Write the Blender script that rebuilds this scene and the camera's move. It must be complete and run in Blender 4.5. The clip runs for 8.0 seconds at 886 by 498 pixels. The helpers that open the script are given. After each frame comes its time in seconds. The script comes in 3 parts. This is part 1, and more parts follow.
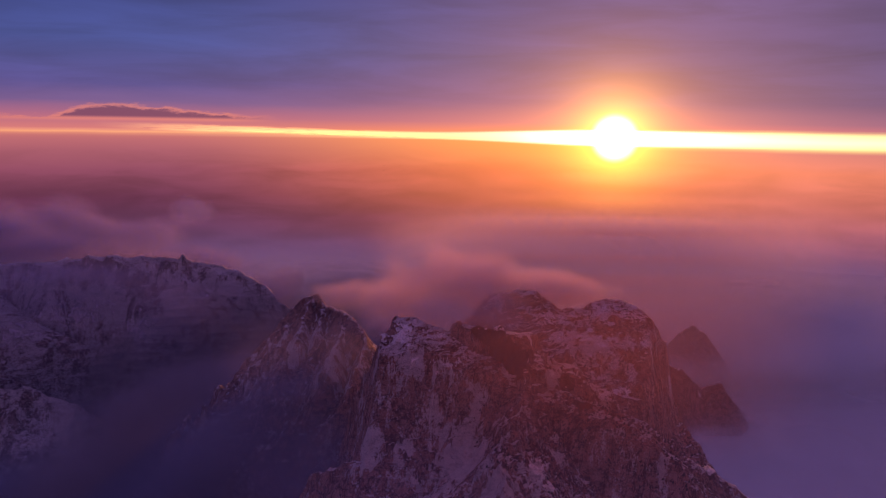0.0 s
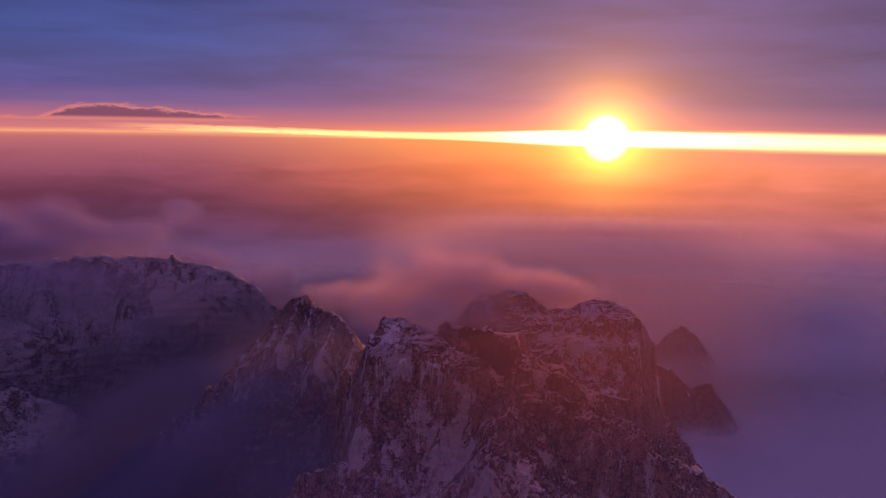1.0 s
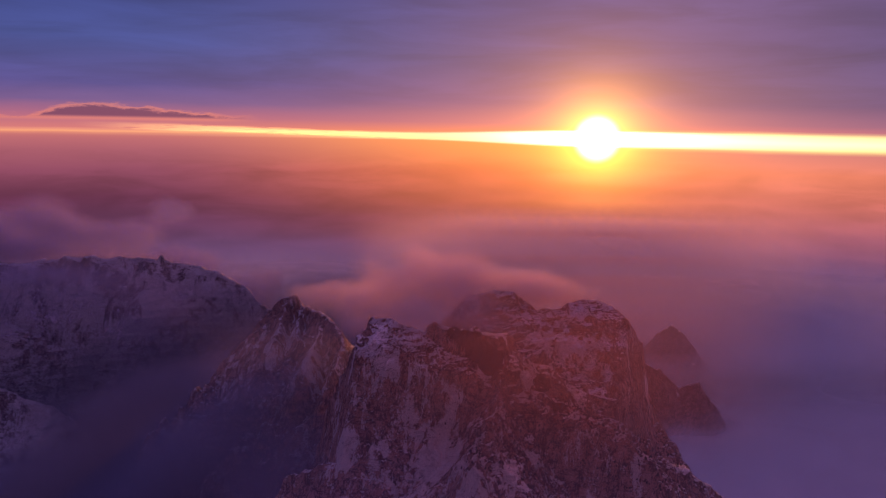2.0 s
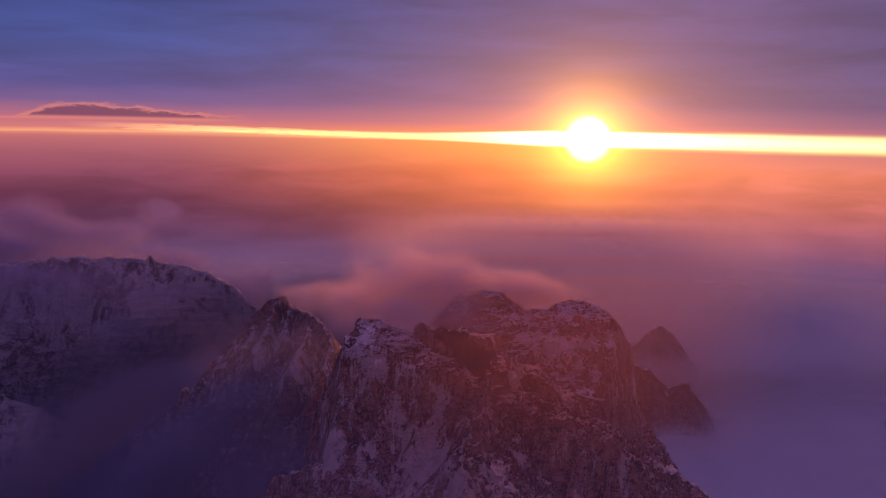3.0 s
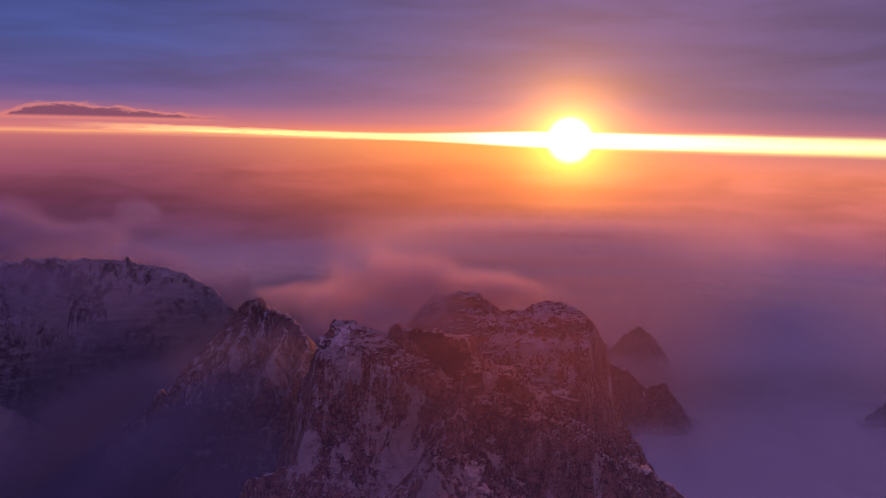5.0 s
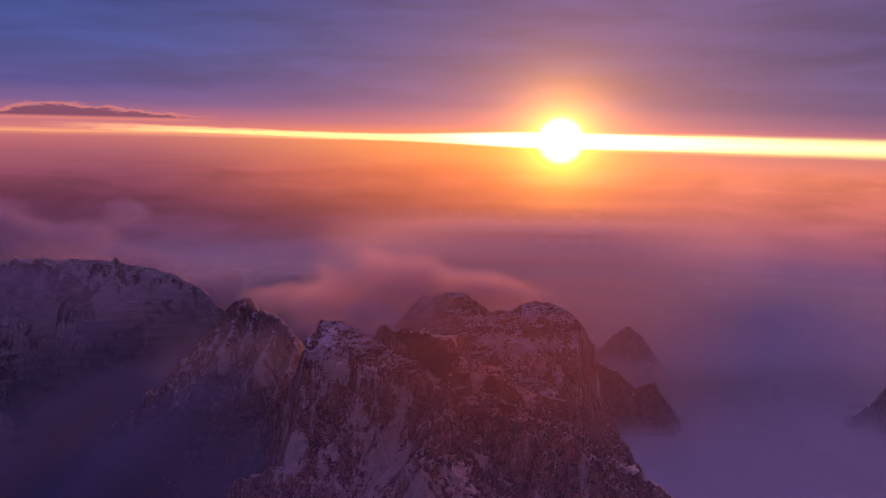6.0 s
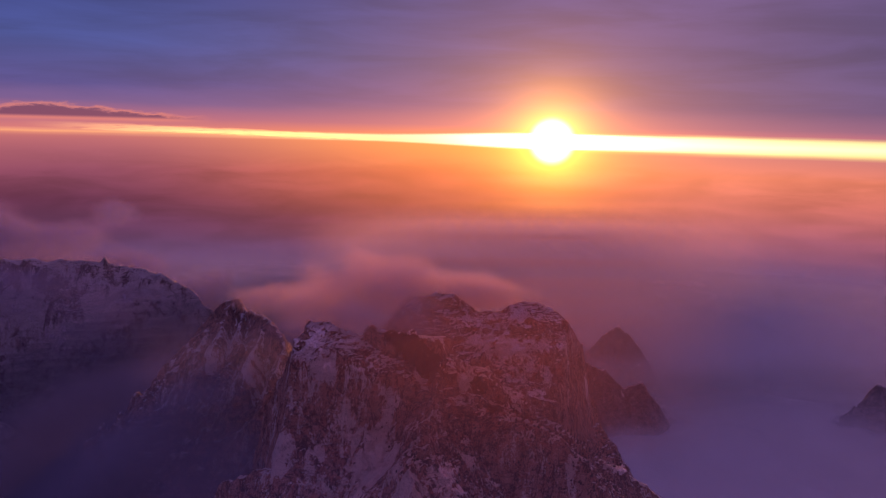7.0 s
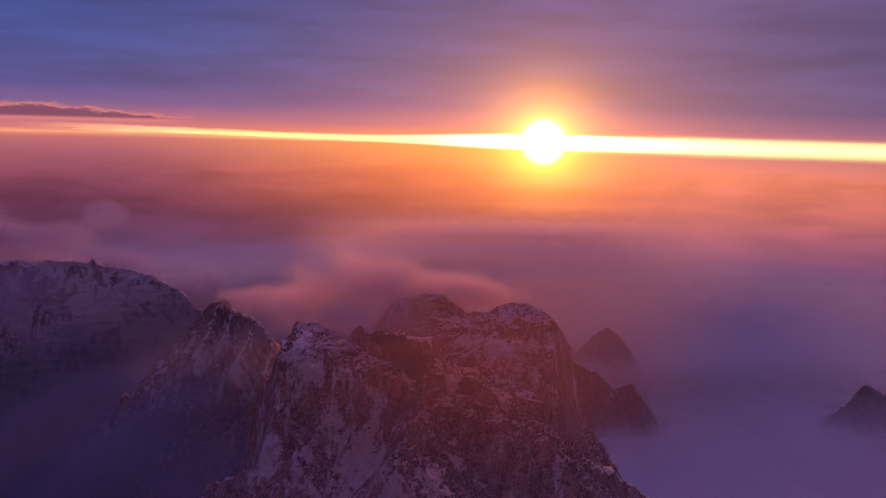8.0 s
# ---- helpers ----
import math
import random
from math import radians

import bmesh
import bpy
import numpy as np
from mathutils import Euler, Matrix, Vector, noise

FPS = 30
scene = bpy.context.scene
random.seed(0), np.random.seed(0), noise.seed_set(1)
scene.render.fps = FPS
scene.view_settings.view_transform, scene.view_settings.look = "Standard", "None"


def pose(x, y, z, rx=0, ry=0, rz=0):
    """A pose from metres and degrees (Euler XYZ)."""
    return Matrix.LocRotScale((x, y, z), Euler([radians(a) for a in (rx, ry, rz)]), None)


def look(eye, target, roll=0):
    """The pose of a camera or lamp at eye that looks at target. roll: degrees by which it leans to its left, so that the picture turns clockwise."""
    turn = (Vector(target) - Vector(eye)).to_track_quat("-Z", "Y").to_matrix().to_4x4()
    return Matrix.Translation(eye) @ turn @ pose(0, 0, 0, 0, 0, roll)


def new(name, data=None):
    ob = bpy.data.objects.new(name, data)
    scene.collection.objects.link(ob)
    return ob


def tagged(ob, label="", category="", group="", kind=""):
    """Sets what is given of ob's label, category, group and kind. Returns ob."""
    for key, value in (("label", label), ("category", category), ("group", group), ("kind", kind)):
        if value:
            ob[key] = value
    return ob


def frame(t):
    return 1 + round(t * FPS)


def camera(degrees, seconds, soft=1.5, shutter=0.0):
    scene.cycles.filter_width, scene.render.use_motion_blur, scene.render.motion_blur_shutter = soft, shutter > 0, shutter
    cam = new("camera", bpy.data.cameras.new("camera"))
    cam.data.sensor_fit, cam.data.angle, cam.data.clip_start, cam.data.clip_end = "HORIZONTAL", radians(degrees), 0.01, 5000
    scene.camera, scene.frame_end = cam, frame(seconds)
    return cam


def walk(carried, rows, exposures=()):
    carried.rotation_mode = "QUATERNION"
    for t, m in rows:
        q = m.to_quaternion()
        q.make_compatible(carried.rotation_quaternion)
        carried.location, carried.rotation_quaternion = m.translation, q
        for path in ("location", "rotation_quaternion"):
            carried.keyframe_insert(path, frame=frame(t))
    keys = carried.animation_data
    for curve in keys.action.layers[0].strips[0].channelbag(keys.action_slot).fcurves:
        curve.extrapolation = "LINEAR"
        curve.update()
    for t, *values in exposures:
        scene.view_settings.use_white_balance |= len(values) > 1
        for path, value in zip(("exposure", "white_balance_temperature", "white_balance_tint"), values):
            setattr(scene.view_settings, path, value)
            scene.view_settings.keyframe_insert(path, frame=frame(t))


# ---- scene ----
# camera: a slow sideways drone flight, level with the sun's horizon and looking down on the peaks
cam = camera(55.0, 8.0, soft=1.0)
PATH = [
    (0.0, pose(0.00, 0.00, 0.00, 81.599, -0.841, 0.124)),
    (0.5, pose(1.87, 0.23, 0.17, 81.608, -0.877, -0.153)),
    (1.0, pose(3.74, 0.45, 0.33, 81.618, -0.914, -0.433)),
    (1.5, pose(5.62, 0.65, 0.49, 81.627, -0.950, -0.718)),
    (3.0, pose(11.27, 1.18, 0.93, 81.660, -1.059, -1.588)),
    (3.5, pose(13.16, 1.32, 1.06, 81.673, -1.095, -1.882)),
    (4.0, pose(15.04, 1.46, 1.19, 81.688, -1.131, -2.177)),
    (4.5, pose(16.93, 1.58, 1.30, 81.704, -1.167, -2.473)),
    (6.0, pose(22.56, 1.85, 1.57, 81.765, -1.275, -3.360)),
    (6.5, pose(24.43, 1.91, 1.64, 81.790, -1.311, -3.653)),
    (7.0, pose(26.29, 1.96, 1.70, 81.818, -1.346, -3.945)),
    (7.5, pose(28.15, 1.99, 1.75, 81.848, -1.382, -4.234)),
    (8.0, pose(30.00, 2.01, 1.78, 81.883, -1.418, -4.520)),
]
walk(cam, PATH)

# ---------------------------------------------------------------- sky, sun
scene.cycles.transparent_max_bounces = 64           # the clouds are many thin strata
SUN_AZ, SUN_EL = radians(11.2), radians(-0.80)   # seen over the dipped horizon of the cloud sea


def srgb(r, g, b):
    return tuple(((c / 255 + 0.055) / 1.055) ** 2.4 if c > 10 else c / 3294.6 for c in (r, g, b)) + (1.0,)


class Nodes:
    """Short hand for building node trees."""

    def __init__(self, tree):
        self.tree = tree
        tree.nodes.clear()

    def put(self, kind, ins=None, **props):
        n = self.tree.nodes.new(kind)
        for k, v in props.items():
            setattr(n, k, v)
        for k, v in (ins or {}).items():
            if isinstance(v, bpy.types.NodeSocket):
                self.tree.links.new(v, n.inputs[k])
            else:
                n.inputs[k].default_value = v
        return n

    def math(self, op, a, b=0.0, c=0.0):
        n = self.put("ShaderNodeMath", {0: a, 1: b, 2: c}, operation=op)
        return n.outputs[0]

    def vec(self, op, a, b=(0, 0, 0)):
        n = self.put("ShaderNodeVectorMath", {0: a, 1: b}, operation=op)
        return n.outputs["Value"] if op in ("DOT_PRODUCT", "LENGTH", "DISTANCE") else n.outputs[0]

    def scale(self, v, s):
        return self.put("ShaderNodeVectorMath", {0: v, "Scale": s}, operation="SCALE").outputs[0]

    def step(self, x, lo, hi, a=0.0, b=1.0):
        return self.put("ShaderNodeMapRange", {0: x, 1: lo, 2: hi, 3: a, 4: b}, interpolation_type="SMOOTHSTEP").outputs[0]

    def noise(self, v, scale, detail=4.0, rough=0.55, dist=0.0):
        return self.put("ShaderNodeTexNoise", {"Vector": v, "Scale": scale, "Detail": detail, "Roughness": rough, "Distortion": dist}).outputs["Fac"]

    def mix(self, f, a, b, mode="MIX"):
        n = self.put("ShaderNodeMix", data_type="RGBA", blend_type=mode)
        for s, v in ((n.inputs[0], f), (n.inputs[6], a), (n.inputs[7], b)):
            if isinstance(v, bpy.types.NodeSocket):
                self.tree.links.new(v, s)
            else:
                s.default_value = v
        return n.outputs[2]

    def ramp(self, x, stops):
        n = self.put("ShaderNodeValToRGB", {0: x})
        e = n.color_ramp.elements
        while len(e) > 1:
            e.remove(e[-1])
        e[0].position, e[0].color = stops[0]
        for p, c in stops[1:]:
            e.new(p).color = c
        return n.outputs[0]


world = bpy.data.worlds.new("dawn_sky")
scene.world = world
world.use_nodes = True
w = Nodes(world.node_tree)
way = w.put("ShaderNodeTexCoord").outputs["Generated"]
sep = w.put("ShaderNodeSeparateXYZ", {0: way})
sx, sy, sz = sep.outputs
az = w.math("ARCTAN2", sx, sy)
el = w.math("ARCSINE", sz)
# cloud strata: the heights at which the colours change waver a little along the horizon
strata_way = w.put("ShaderNodeCombineXYZ", {0: w.math("MULTIPLY", az, 5.0), 1: w.math("MULTIPLY", el, 34.0), 2: 0.0}).outputs[0]
waver = w.math("MULTIPLY_ADD", w.noise(strata_way, 1.3, 5.0, 0.6), 0.010, -0.005)
fine = w.noise(strata_way, 0.9, 5.0, 0.55, 0.4)
lift = w.step(el, 0.0, 0.04)
height = w.math("ADD", el, w.math("MULTIPLY", waver, w.math("MULTIPLY_ADD", lift, 1.6, 0.35)))
x = w.math("MULTIPLY_ADD", height, 2.0, 0.5)      # -14 degrees ... +14 degrees of elevation: 0 ... 1


def stops(rows):
    return [(0.5 + 2.0 * e, srgb(*c)) for e, c in rows]


LEFT = stops([(-0.20, (78, 58, 100)), (-0.14, (92, 60, 102)), (-0.085, (102, 50, 82)), (-0.055, (136, 70, 96)), (-0.034, (168, 92, 110)), (-0.022, (186, 104, 114)),
              (-0.0178, (198, 112, 114)), (-0.0158, (214, 124, 114)), (-0.0142, (248, 164, 122)), (-0.0128, (246, 160, 126)), (-0.0108, (214, 122, 122)), (0.004, (176, 104, 132)), (0.019, (112, 86, 142)),
              (0.040, (78, 72, 140)), (0.085, (62, 74, 146)), (0.14, (50, 60, 126)), (0.24, (66, 60, 130))])
MIDDLE = stops([(-0.20, (92, 58, 92)), (-0.155, (98, 50, 76)), (-0.11, (124, 54, 72)), (-0.055, (226, 112, 84)), (-0.022, (250, 150, 86)),
                (-0.0182, (252, 152, 88)), (-0.0152, (255, 190, 100)), (-0.0124, (255, 205, 120)), (-0.0092, (232, 130, 102)), (0.002, (160, 100, 130)), (0.026, (104, 76, 134)),
                (0.07, (80, 70, 130)), (0.145, (72, 68, 132)), (0.24, (80, 74, 140))])
RIGHT = stops([(-0.20, (98, 68, 116)), (-0.114, (158, 86, 108)), (-0.074, (202, 108, 104)), (-0.048, (226, 124, 106)), (-0.0265, (200, 120, 122)),
               (-0.0215, (255, 226, 150)), (-0.0146, (255, 248, 206)), (-0.0065, (255, 232, 160)), (-0.003, (176, 104, 130)), (0.004, (134, 92, 132)), (0.025, (90, 74, 130)),
               (0.085, (82, 66, 122)), (0.15, (96, 76, 132)), (0.24, (92, 78, 142))])
BEHIND = stops([(-0.20, (80, 58, 112)), (-0.05, (92, 67, 122)), (0.05, (152, 99, 143)), (0.13, (152, 101, 152)), (0.24, (124, 89, 154))])
front = w.mix(w.step(az, -0.34, 0.13), w.ramp(x, LEFT), w.ramp(x, MIDDLE))
front = w.mix(w.step(az, 0.10, 0.42), front, w.ramp(x, RIGHT))
# away from the sun the whole sky grows paler and evener
whole = w.mix(w.step(w.math("ABSOLUTE", az), 0.9, 2.0), front, w.ramp(x, BEHIND))
whole = w.mix(w.step(el, 0.24, 1.0), whole, srgb(86, 68, 143))
# streaks in the high cloud deck
deck = w.math("MULTIPLY", w.step(el, 0.0, 0.05), w.step(fine, 0.28, 0.72, -0.20, 0.18))
whole = w.mix(1.0, whole, w.put("ShaderNodeCombineColor", {0: w.math("ADD", deck, 1.0), 1: w.math("ADD", deck, 1.0), 2: w.math("ADD", deck, 1.0)}).outputs[0], "MULTIPLY")
# furrows in the far cloud sea, drawn out along the horizon
furrow = w.noise(w.put("ShaderNodeCombineXYZ", {0: w.math("MULTIPLY", az, 9.0), 1: w.math("MULTIPLY", el, 46.0), 2: 5.0}).outputs[0], 1.0, 5.0, 0.5, 0.4)
far_sea = w.math("MULTIPLY", w.step(el, -0.022, -0.06), w.step(furrow, 0.30, 0.68, -0.20, 0.12))
tone = w.math("ADD", far_sea, 1.0)
whole = w.mix(1.0, whole, w.put("ShaderNodeCombineColor", {0: tone, 1: tone, 2: tone}).outputs[0], "MULTIPLY")
# one long low cloud over the gap, away from the sun, with a lit rim
bank_way = w.put("ShaderNodeCombineXYZ", {0: w.math("MULTIPLY", az, 22.0), 1: w.math("MULTIPLY", el, 70.0), 2: 3.0}).outputs[0]
ragged = w.math("MULTIPLY_ADD", w.noise(bank_way, 1.5, 5.0, 0.6), 0.018, -0.009)
thick = w.math("MULTIPLY", w.step(az, -0.435, -0.385), w.step(az, -0.22, -0.37, 0.2, 1.0))
over = w.math("SUBTRACT", w.math("ADD", el, ragged), w.math("MULTIPLY_ADD", thick, 0.0150, 0.0))
under = w.math("SUBTRACT", 0.0005, el)
edge = w.math("MAXIMUM", over, under)
faint = w.math("MULTIPLY", w.step(az, -0.60, -0.40, 0.45, 1.0), w.step(az, -0.18, -0.26))
whole = w.mix(w.math("MULTIPLY", w.step(w.math("ABSOLUTE", edge), 0.0042, 0.0), w.math("MULTIPLY", faint, 0.55)), whole, srgb(238, 136, 118))
whole = w.mix(w.math("MULTIPLY", w.step(edge, 0.0008, -0.0035), w.math("MULTIPLY", faint, 0.9)), whole, srgb(116, 66, 100))
# the sun's aureole in the haze
sun_way = (math.sin(SUN_AZ) * math.cos(SUN_EL), math.cos(SUN_AZ) * math.cos(SUN_EL), math.sin(SUN_EL))
off = w.math("MULTIPLY", w.vec("DISTANCE", way, sun_way), 57.3)
inner = w.scale((1.0, 0.40, 0.03), w.math("MULTIPLY", w.math("EXPONENT", w.math("MULTIPLY", off, -0.74)), 6.0))
outer = w.scale((0.74, 0.19, 0.05), w.math("MULTIPLY", w.step(el, 0.03, -0.01, 0.42, 1.0), w.math("EXPONENT", w.math("MULTIPLY", off, -0.17))))
disc = w.scale((7.0, 5.5, 3.6), w.step(off, 1.75, 0.35))
# the gap under the cloud deck, brightest near the sun
reach = w.math("MULTIPLY_ADD", w.step(az, SUN_AZ - 0.22, SUN_AZ - 0.02), 0.0045, 0.0045)
gap = w.math("MULTIPLY", w.step(w.math("DIVIDE", w.math("ABSOLUTE", w.math("ADD", el, 0.0142)), reach), 1.15, 0.6), w.math("EXPONENT", w.math("MULTIPLY", w.math("ABSOLUTE", w.math("SUBTRACT", az, SUN_AZ)), -7.0)))
hot = w.math("MULTIPLY", gap, w.math("EXPONENT", w.math("MULTIPLY", w.math("ABSOLUTE", w.math("SUBTRACT", az, SUN_AZ)), -8.0)))
slit = w.vec("ADD", w.scale((1.6, 1.15, 0.55), gap), w.scale((2.0, 2.0, 2.4), hot))
# away from the sun the gap breaks up into thin bright streaks that climb a little
climb = w.math("MULTIPLY_ADD", az, -0.022, -0.0150)
fray = w.noise(w.put("ShaderNodeCombineXYZ", {0: w.math("MULTIPLY", az, 26.0), 1: w.math("MULTIPLY", el, 300.0), 2: 8.0}).outputs[0], 1.0, 5.0, 0.62, 0.3)
lie_off = w.math("ABSOLUTE", w.math("SUBTRACT", w.math("ADD", el, w.math("MULTIPLY_ADD", fray, 0.006, -0.003)), climb))
wide = w.math("MULTIPLY", w.step(w.math("ABSOLUTE", w.math("ADD", az, 0.16)), 0.24, 0.04), w.step(lie_off, 0.0048, 0.0012))
slit = w.vec("ADD", slit, w.scale((0.9, 0.55, 0.14), w.math("MULTIPLY", wide, w.step(fray, 0.30, 0.55, 0.35, 1.0))))
glow = w.vec("ADD", w.vec("ADD", w.vec("ADD", inner, outer), disc), slit)
# clear air above and around, as light of its own
sky = w.put("ShaderNodeTexSky", sky_type="NISHITA", sun_disc=False, sun_elevation=radians(1.0), sun_rotation=SUN_AZ, altitude=1800.0, dust_density=3.0)
air = w.scale(sky.outputs[0], 0.01)
total = w.vec("ADD", w.vec("ADD", whole, glow), air)
bg = w.put("ShaderNodeBackground", {0: total, 1: 1.0})
w.put("ShaderNodeOutputWorld", {0: bg.outputs[0]})

sun = new("sun", bpy.data.lights.new("sun", "SUN"))
sun.data.energy, sun.data.angle, sun.data.color = 5.0, radians(0.6), (1.0, 0.30, 0.12)
sun.matrix_world = look((math.sin(SUN_AZ) * 1000, math.cos(SUN_AZ) * 1000, 52), (0, 0, 0))

# ---------------------------------------------------------------- noise and height fields


def lattice(ix, iy, iz, seed):
    h = (ix.astype(np.int64) * 374761393 + iy.astype(np.int64) * 668265263 + iz.astype(np.int64) * 2147483647 + seed * 974711) & 0xFFFFFFFF
    h = ((h ^ (h >> 13)) * 1274126177) & 0xFFFFFFFF
    return ((h ^ (h >> 16)) & 0xFFFF) / 32767.5 - 1.0


def value_noise(x, y, z, seed):
    x0, y0, z0 = np.floor(x), np.floor(y), np.floor(z)
    fx, fy, fz = x - x0, y - y0, z - z0
    fx, fy, fz = (f * f * f * (f * (f * 6 - 15) + 10) for f in (fx, fy, fz))
    total = 0.0
    for dx, wx in ((0, 1 - fx), (1, fx)):
        for dy, wy in ((0, 1 - fy), (1, fy)):
            for dz, wz in ((0, 1 - fz), (1, fz)):
                total = total + wx * wy * wz * lattice(x0 + dx, y0 + dy, z0 + dz, seed)
    return total


def fbm(x, y, z=None, size=1.0, octaves=4, seed=0, gain=0.5, ridged=False):
    """Fractal noise, about -1 to 1, whose largest features are size metres apart."""
    z = np.zeros_like(x) if z is None else z
    total, amp, norm, s = 0.0, 1.0, 0.0, 1.0 / size
    for k in range(octaves):
        n = value_noise(x * s + 17.3 * k, y * s - 9.1 * k, z * s + 4.7 * k, seed + k)
        if ridged:
            n = 1 - 2 * np.abs(n)
        total, norm, amp, s = total + amp * n, norm + amp, amp * gain, s * 2.03
    return total / norm


def smooth(x, a, b):
    t = np.clip((x - a) / (b - a), 0, 1)
    return t * t * (3 - 2 * t)


def ridge_field(x, y, lines, seed, jag=3.0, wander=10.0, size=45.0):
    """Mountain heights from its ridge lines. A line: the slopes on its left and right hand, the crest's rounding, the height of
    the steep part, the slope of the talus below, then the crest's points. Past a line's ends the rock falls as on its steeper side."""
    wx = x + wander * fbm(x, y, None, size, 4, seed)
    wy = y + wander * fbm(x, y, None, size, 4, seed + 5)
    gully = 1 + 0.30 * fbm(x, y, None, size * 0.8, 3, seed + 20)
    top = np.full_like(x, -2000.0)
    for left, right, soft, steep, talus, *pts in lines:
        for (x0, y0, z0), (x1, y1, z1) in zip(pts, pts[1:]):
            lx, ly = x1 - x0, y1 - y0
            length = math.hypot(lx, ly)
            t = ((wx - x0) * lx + (wy - y0) * ly) / length ** 2
            over = np.maximum(np.maximum(-t, t - 1), 0) * length
            t = np.clip(t, 0, 1)
            d = np.hypot(wx - x0 - t * lx, wy - y0 - t * ly)
            side = (lx * (wy - y0) - ly * (wx - x0)) / (length * (d + 0.1))
            slope = right + (left - right) * smooth(side, -0.5, 0.5)
            slope = slope + (max(left, right) - slope) * smooth(over / (d + 0.1), 0.15, 0.8)
            d = (np.sqrt(d * d + soft * soft) - soft) * gully
            fall = np.where(d * slope < steep, d * slope, steep + (d - steep / slope) * talus)
            top = np.maximum(top, z0 + t * (z1 - z0) - fall)
    return top + jag * fbm(x, y, None, size * 0.35, 4, seed + 60, 0.6, ridged=True)


def crag(x, y, top, lean, walls):
    """One rock mass: a tilted top through a point, cut off by walls. A wall: the direction it faces (degrees, 0 is east), its distance
    from the point, its slope, the height of the steep part and the slope of the talus below it."""
    px, py, pz = top
    fall = np.zeros_like(x)
    for way, away, slope, tall, talus in walls:
        d = (x - px) * math.cos(radians(way)) + (y - py) * math.sin(radians(way)) - away
        d = 0.5 * (d + np.sqrt(d * d + 9.0)) - 0.4            # worn edges
        fall = np.maximum(fall, np.where(d * slope < tall, d * slope, tall + (d - tall / slope) * talus))
    return pz + lean[0] * (x - px) + lean[1] * (y - py) - fall


# the rock masses of the great mountain: a point on top, the tilt of the top, the walls
SHOULDER = ((4, 812, -231), (-0.08, 0.44), [(60, 35, 1.6, 300, 1), (-113, 1, 3.6, 50, 1.1), (187, 60, 5.0, 400, 0.9), (180, 26, 0.5, 18, 0.3), (20, 150, 1.0, 300, 1), (93, 62, 3.0, 300, 1)])
TOWER = ((-44, 878, -205), (0.1, 0.25), [(-113, 10, 4.0, 300, 0.8), (180, 12, 4.5, 200, 1), (60, 8, 3.0, 400, 1), (0, 14, 2.0, 20, 0.6)])
SLAB = ((69, 823, -201), (-0.05, -0.08), [(-113.6, 0, 4.6, 400, 1), (66, 14, 1.6, 300, 1), (-20, 19, 3.0, 34, 1.2), (160, 62, 2.0, 400, 1)])
BLOCKS = ((122, 818, -238), (-0.2, 0.1), [(-90, 4, 3.2, 22, 0.8), (0, 16, 1.6, 22, 0.8), (90, 14, 2.0, 200, 1), (180, 24, 2.0, 40, 1)])
LEDGES = ((158, 824, -262), (-0.3, 0.25), [(-80, 3, 2.8, 20, 0.8), (10, 18, 1.6, 30, 0.8), (90, 12, 2.0, 200, 1), (180, 20, 2.0, 40, 1)])
APRON = ((124, 823, -242), (-0.745, 0.0), [(-78, 0, 0.88, 300, 0.9), (102, 16, 2.2, 400, 1), (185, 34, 2.2, 400, 1)])
DOME = ((215, 1050, -224), (0.0, 0.14), [(-72, 46, 1.05, 400, 1), (-27.5, 52, 5.0, 150, 1.1), (10, 24, 1.2, 300, 1), (4, 60, 4.5, 120, 2.2), (172, 24, 0.55, 18, 0.8), (90, 24, 1.0, 400, 1)])
SUMMIT = ((100, 1048, -210), (0.0, 0.0), [(-90, 12, 0.75, 400, 1), (0, 22, 2.4, 18, 0.5), (0, 60, 3.0, 400, 1), (180, 36, 1.6, 400, 1), (90, 20, 1.0, 400, 1)])
SADDLE = ((150, 1046, -249), (0.02, 0.0), [(-90, 12, 0.85, 400, 1), (90, 20, 1.0, 400, 1), (180, 80, 1.0, 400, 1), (0, 40, 2.0, 400, 1)])
SPUR = ((-92, 800, -335), (0.45, 0.0), [(-110, 3, 2.2, 200, 1.2), (165, 40, 2.4, 200, 1.2), (80, 10, 2.4, 200, 1), (0, 26, 2.0, 200, 1)])
MASSES = [SHOULDER, TOWER, SLAB, BLOCKS, LEDGES, APRON, DOME, SUMMIT, SADDLE, SPUR]


def main_height(x, y):
    wx = x + 7 * fbm(x, y, None, 42, 4, 20, 0.55)
    wy = y + 7 * fbm(x, y, None, 42, 4, 25, 0.55)
    h = -430 - 0.35 * np.abs(y - 800) - 0.9 * np.maximum(np.abs(x - 100) - 150, 0)
    for mass in MASSES:
        h = np.maximum(h, crag(wx, wy, *mass))
    h = h + 5.5 * fbm(x, y, None, 38, 4, 40, 0.55, ridged=True) - 1.5 + 2.6 * fbm(x, y, None, 13, 4, 42, 0.6, ridged=True)
    # ledges along the joints of the granite
    warp = h + 9 * fbm(x, y, None, 30, 4, 47) + 0.12 * x
    for pitch, seed in ((9.0, 48), (3.7, 49)):
        k = np.floor(warp / pitch)
        stepped = pitch * (k + smooth(warp / pitch - k, 0.4, 1.0) - 0.3) - warp
        h = h + stepped * smooth(fbm(x, y, None, 34, 4, seed), -0.05, 0.5) * 0.8
        warp = h + 4 * fbm(x, y, None, 17, 3, seed + 10) - 0.2 * x
    return h + 0.8 * fbm(x, y, None, 4.5, 2, 41)


